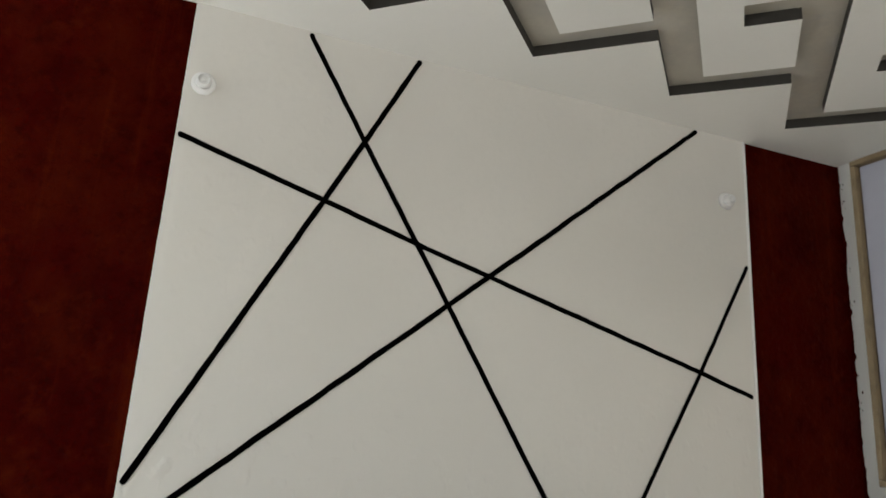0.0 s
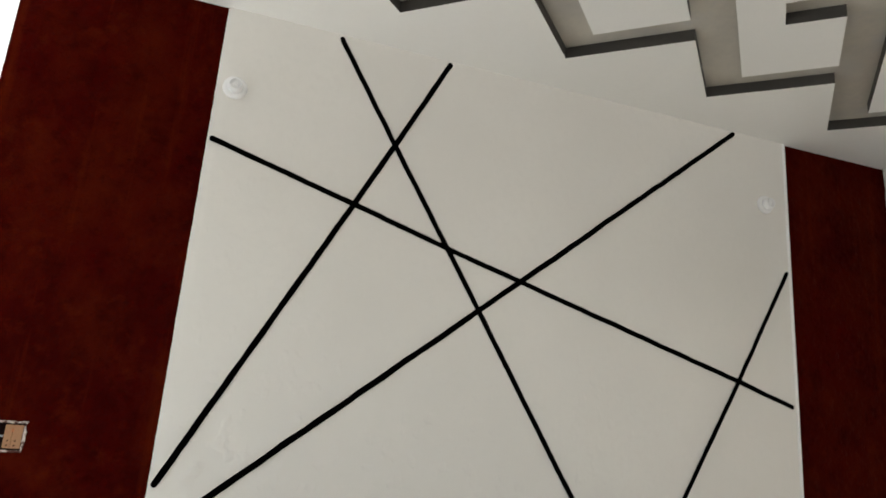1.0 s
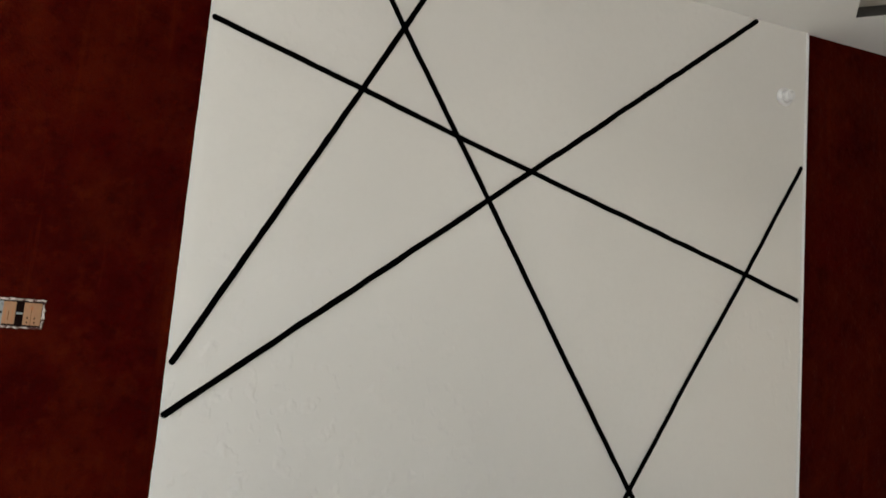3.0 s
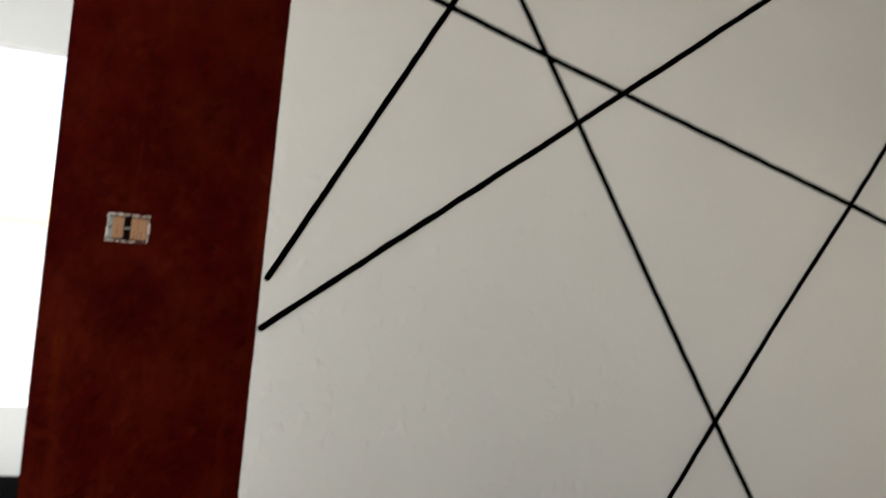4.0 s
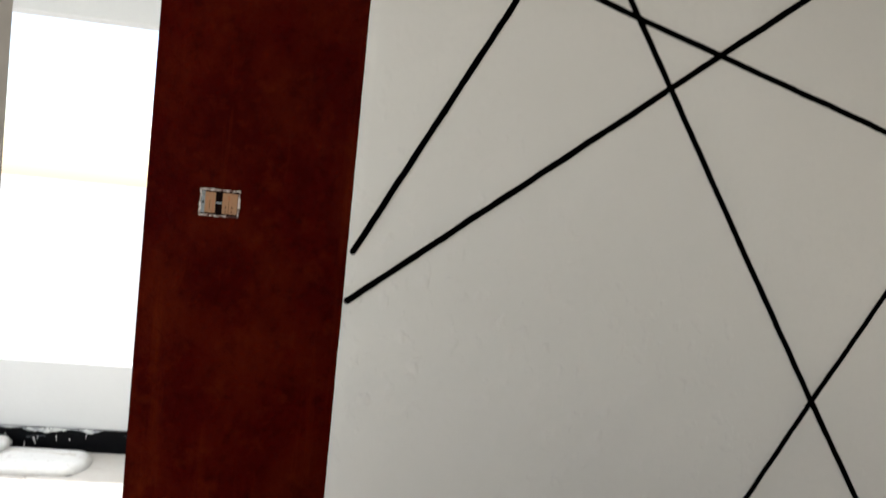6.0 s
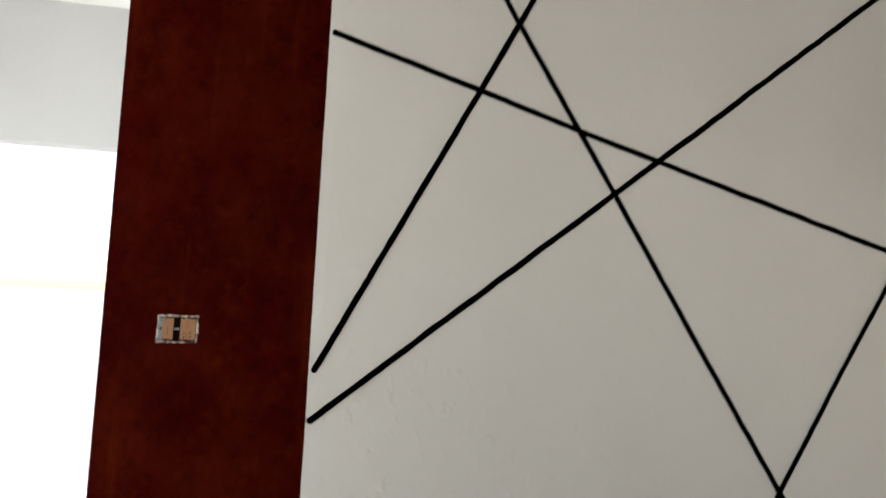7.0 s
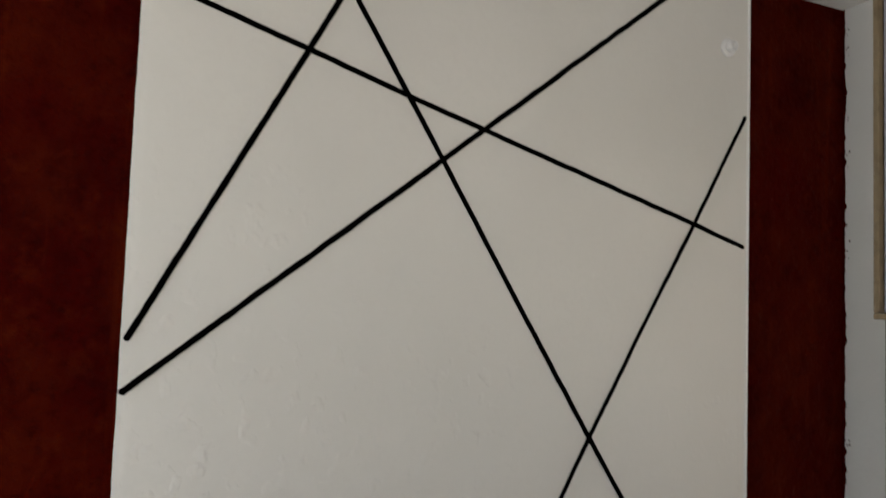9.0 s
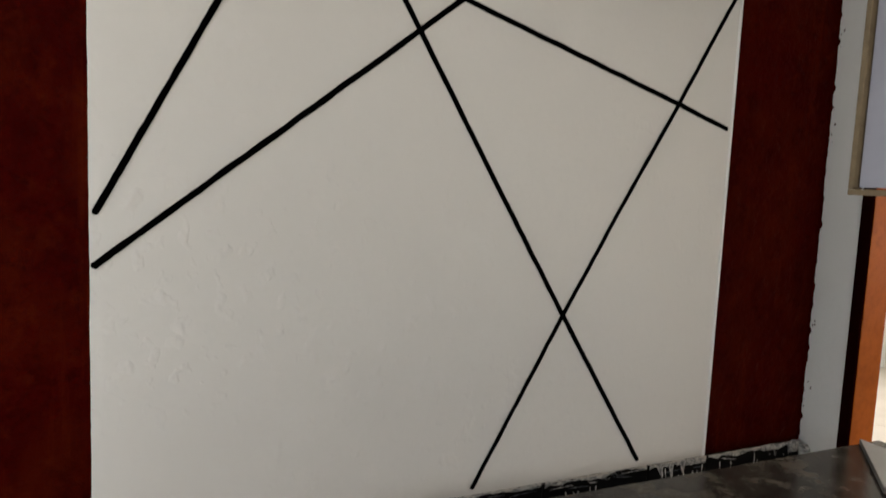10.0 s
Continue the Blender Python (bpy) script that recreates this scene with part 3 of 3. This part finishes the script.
def drips(x0, x1, y, z0, z1, count, rnd):
    """Thin slanting drips of paint, each with a soft ridge and a pointed foot."""
    bm = bmesh.new()
    for _ in range(count):
        x, z = rnd.uniform(x0, x1), rnd.uniform(z0 + 0.035, z1)
        l, w, lean = rnd.uniform(0.012, 0.050), rnd.uniform(0.0011, 0.0028), rnd.gauss(0.0, 0.006)
        last = None
        for k in range(5):
            f = k / 4
            h = w * (0.5 + 0.7 * math.sin(math.pi * min(1.0, f + 0.25))) * (0.25 if k == 4 else 1)
            cx, cz = x + lean * f + 0.0012 * noise.noise((x * 40, f * 3, z)), max(z - l * f, 0.004)
            cur = [bm.verts.new((cx - h, y + 0.0006, cz)), bm.verts.new((cx, y - 0.0006, cz)), bm.verts.new((cx + h, y + 0.0006, cz))]
            if last:
                for a in (0, 1):
                    bm.faces.new((last[a], last[a + 1], cur[a + 1], cur[a]))
            last = cur
    return bm


def strokes(x0, x1, y, z0, z1, count, rnd):
    """Dry sideways brush strokes: long ragged slivers with pointed ends."""
    bm = bmesh.new()
    for _ in range(count):
        l, h = rnd.uniform(0.03, 0.15), rnd.uniform(0.0015, 0.0055)
        x = rnd.uniform(x0, max(x0, x1 - l))
        z, tilt, seed = z1 - (z1 - z0) * rnd.random() ** 1.7, rnd.gauss(-0.03, 0.06), rnd.uniform(0, 50)
        last = None
        for k in range(15):
            f = k / 14
            half = h * math.sin(math.pi * (0.04 + 0.92 * f)) ** 0.6 * (0.65 + 0.7 * noise.noise((seed, f * 9, 0)))
            cx, cz = min(x + l * f, x1), z + tilt * l * f + 0.0025 * noise.noise((seed, f * 4, 7))
            cur = [bm.verts.new((cx, y, max(cz - max(half, 0.0003), 0.004))), bm.verts.new((cx, y, max(cz + max(half, 0.0003), 0.006)))]
            if last:
                bm.faces.new((last[0], cur[0], cur[1], last[1]))
            last = cur
    return bm


def runs(x0, x1, y, top, count, rnd):
    """Broad tapering runs of plaster with a rounded foot."""
    bm = bmesh.new()
    for _ in range(count):
        x, l, w = rnd.uniform(x0, x1), rnd.uniform(0.025, 0.085), rnd.uniform(0.010, 0.030)
        lean = rnd.uniform(-0.012, 0.012)
        left, right = [], []
        for k in range(7):
            f = k / 6
            half = w * (1 - 0.78 * f ** 0.6) * (1 if k < 6 else 0.45)
            cx, z = x + lean * f, max(top - l * f, 0.006)
            left.append(bm.verts.new((cx - half, y, z)))
            right.append(bm.verts.new((cx + half, y, z)))
        for k in range(6):
            bm.faces.new((left[k], right[k], right[k + 1], left[k + 1]))
    return bm


rnd = random.Random(5)
for i, (x0, x1, heavy) in enumerate([(-0.282, 0.428, -0.05), (0.436, 1.028, 0.05), (1.036, 1.628, 0.15), (1.636, 2.228, 0.05), (2.236, 2.828, 0.1), (2.836, 3.208, 0.48), (3.216, 3.88, 0.06)]):
    owner = BOARDS[i]
    part("plaster_smear", ribbon(x0 + 0.003, x1 - 0.003, -0.0172, SKIRT + 0.002, 0.030, 3.7 * i + 1.1, cover=heavy), M_SMEAR, owner, "ragged dried plaster smear")
    part("plaster_lip", ribbon(x0 + 0.003, x1 - 0.003, -0.0172, SKIRT + 0.005, 0.009, 2.9 * i + 7.1, cover=0.5), M_LIP, owner, "uneven lip of wall plaster")
    part("paint_drips", drips(x0 + 0.02, x1 - 0.02, -0.0184, 0.0, 0.100, 12, rnd), M_DRIP, owner, "thin white paint drips")
    part("wash_strokes", strokes(x0 + 0.005, x1 - 0.005, -0.0178, SKIRT - 0.055, SKIRT - 0.004, 5, rnd), M_BLUEGREY, owner, "thin blue-grey brush strokes")
    part("plaster_strokes", strokes(x0 + 0.005, x1 - 0.005, -0.0181, SKIRT - 0.035, SKIRT + 0.002, 6, rnd), M_SMEAR, owner, "dry plaster brush strokes")
    if heavy > 0.2:
        part("plaster_runs", runs(x0 + 0.05, x1 - 0.05, -0.0186, SKIRT - 0.004, 3, rnd), M_SMEAR, owner, "thick runs of dried plaster")
part("plaster_smear", ribbon(WEST, LEFT + 0.1, NORTH - 0.0172, SKIRT + 0.002, 0.04, 12.5, cover=0.1), M_SMEAR, BOARDS[7], "ragged dried plaster smear")

part("wash_strokes", strokes(WEST + 0.02, LEFT + 0.08, NORTH - 0.0178, 0.02, SKIRT - 0.004, 9, rnd), M_BLUEGREY, BOARDS[7], "thin blue-grey brush strokes")
part("paint_drips", drips(WEST + 0.3, LEFT + 0.05, NORTH - 0.0184, 0.0, 0.105, 12, rnd), M_DRIP, BOARDS[7], "thin white paint drips")


# lump of spilled plaster in the corner where skirting and side wall meet
def plaster_lump(x0, x1, y0, y1, z0, z1, seed):
    bm = bmesh.new()
    made = bmesh.ops.create_icosphere(bm, subdivisions=4, radius=1.0)["verts"]
    for v in made:
        k = 1 + 0.35 * noise.noise(v.co * 2.1 + Vector((seed, 0, 0))) + 0.15 * noise.noise(v.co * 6 + Vector((0, seed, 0)))
        c = v.co * k
        v.co = Vector(((x0 + x1) / 2 + c.x * (x1 - x0) / 2, (y0 + y1) / 2 + c.y * (y1 - y0) / 2, (z0 + z1) / 2 + c.z * (z1 - z0) / 2))
    return bm


for x0, x1, y0, y1, z0, z1, seed in ((3.79, 3.885, -0.030, -0.012, 0.070, 0.135, 1.5), (3.60, 3.76, -0.0215, -0.014, 0.098, 0.130, 4.2), (3.865, 3.895, -0.085, -0.010, 0.075, 0.120, 8.8)):
    part("plaster_lump", plaster_lump(x0, x1, y0, y1, z0, z1, seed), M_SMEAR, BOARDS[6], "lump of spilled plaster", smooth=True)

# ragged red paint on the corner of the east wall
bm = bmesh.new()
last = None
for i in range(300):
    z = SKIRT + (CEIL - SKIRT) * i / 299
    w = 0.006 + 0.016 * max(0.0, noise.noise((z * 4, 3, 1))) + 0.018 * max(0.0, noise.noise((z * 21, 8, 1))) + 0.014 * max(0.0, noise.noise((z * 60, 2, 4)) - 0.25)
    cur = [bm.verts.new((RIGHT - 0.0012, 0.0046, z)), bm.verts.new((RIGHT - 0.0012, -w, z + 0.002))]
    if last:
        bm.faces.new((last[0], last[1], cur[1], cur[0]))
    last = cur
part("paint_edge", bm, M_RED, EASTWALL, "ragged dark red paint edge in the corner")
bm = bmesh.new()
for _ in range(30):
    z, y = rnd.choice((2.98, 2.9, 2.55, 2.3, 1.9, 1.75, 1.2, 0.8, 0.4)) + rnd.gauss(0, 0.05), -abs(rnd.gauss(0.012, 0.014)) - 0.004
    r = rnd.uniform(0.0015, 0.006)
    k = [bm.verts.new((RIGHT - 0.0015, y + r * rnd.uniform(0.5, 1) * math.cos(a), min(z + 1.5 * r * rnd.uniform(0.6, 1.2) * math.sin(a), CEIL - 0.01))) for a in [j * math.pi / 4 for j in range(8)]]
    bm.faces.new(k)
part("paint_spatter", bm, M_RED, EASTWALL, "small dark red paint spatters")


# folded white sack on the passage floor
def sack(x0, x1, y0, y1, z0, h, seed):
    bm = bmesh.new()
    n, m = 22, 14
    rows = []
    for i in range(n + 1):
        row = []
        for j in range(m + 1):
            u, v = i / n * 2 - 1, j / m * 2 - 1
            r = max(abs(u), abs(v))
            su, sv = u * (1 - 0.10 * v * v), v * (1 - 0.10 * u * u)
            z = h * (1 - r ** 12) ** 0.5 if r < 1 else 0
            z += 0.25 * h * noise.noise((u * 2.3 + seed, v * 2.3, seed)) * (1 - r)
            row.append(bm.verts.new(((x0 + x1) / 2 + su * (x1 - x0) / 2, (y0 + y1) / 2 + sv * (y1 - y0) / 2, z0 + max(z, 0))))
        rows.append(row)
    for a, b in zip(rows, rows[1:]):
        for j in range(m):
            bm.faces.new((a[j], a[j + 1], b[j + 1], b[j]))
    edge = [rows[i][0] for i in range(n)] + [rows[n][j] for j in range(m)] + [rows[n - i][m] for i in range(n)] + [rows[0][m - j] for j in range(m)]
    bm.faces.new(edge)
    return bm


flat_sack = tagged(new("sack"), "flat white sack lying by the passage skirting", "sack")
part("body", sack(-1.62, -0.79, 1.045, 1.34, 0.001, 0.040, 2.0), M_CLOTH, flat_sack, smooth=True)
# thin fold ridge, darker than the sack body
bm = bmesh.new()
last = None
for k in range(41):
    x = -1.50 + 0.62 * k / 40
    y = 1.262 - 0.02 * k / 40 + 0.004 * noise.noise((x * 9, 2, 1))
    cur = [bm.verts.new((x, y + dy, 0.036 + dz)) for dy, dz in ((-0.006, 0.0), (-0.003, 0.0085), (0.003, 0.0085), (0.006, 0.0))]
    if last:
        for a in range(3):
            bm.faces.new((last[a], last[a + 1], cur[a + 1], cur[a]))
    last = cur
part("fold", bm, M_LIP, flat_sack, "folded hem in a darker tone", smooth=True)
tagged(mesh_object("sack", sack(-1.75, -1.22, 1.12, 1.375, 0.052, 0.035, 6.0), M_CLOTH, smooth=True), "smaller folded white sack on top of another", "sack")

# stains on the floor tiles
def floor_stain(spots, seed, ring=False):
    bm = bmesh.new()
    for x, y, r in spots:
        n, r = 28, r * 0.85
        out = [bm.verts.new((x + r * (1 + 0.45 * noise.noise((seed + x * 30, 2.2 * math.cos(a), 2.2 * math.sin(a)))) * math.cos(a),
                             y + 0.55 * r * (1 + 0.45 * noise.noise((seed + x * 30, 2.2 * math.cos(a), 2.2 * math.sin(a)))) * math.sin(a), 0.0008)) for a in [2 * math.pi * k / n for k in range(n)]]
        if ring:
            mid = [bm.verts.new((x + (v.co.x - x) * 0.42, y + (v.co.y - y) * 0.36, 0.0008)) for v in out]
            for k in range(n):
                bm.faces.new((out[k], out[(k + 1) % n], mid[(k + 1) % n], mid[k]))
        else:
            bm.faces.new(out)
    return bm


part("rust_stain", floor_stain([(0.455, -0.125, 0.050)], 3.0, True), M_RUST, floor, "rust-brown ring stain")
part("mud_spots", floor_stain([(-0.190, -0.080, 0.014), (-0.066, -0.091, 0.012), (-0.020, -0.130, 0.008), (0.021, -0.168, 0.017), (0.040, -0.150, 0.010), (0.101, -0.123, 0.018),
                               (0.16, -0.20, 0.012), (0.30, -0.19, 0.009), (0.62, -0.16, 0.012), (-0.12, -0.21, 0.015)], 9.0), M_MUD, floor, "dry brown mud spots")

# floor tiles
tile_me = None
for i in range(-4, 12):
    for j in range(-4, 10):
        x0, y0 = 0.172 + 0.6 * i, -0.016 - 0.6 * (j + 1) + 0.0
        if y0 + 0.6 < SOUTH or x0 > EAST or y0 > NORTH:
            continue
        if tile_me is None:
            ob = mesh_object("tile", box((0.0015, 0.0015, -0.008), (0.5985, 0.5985, 0.0), 0.001), M_TILE, floor)
            tile_me = ob.data
        else:
            ob = new("tile", tile_me)
            ob.parent = floor
        ob.location = (x0, y0, 0)
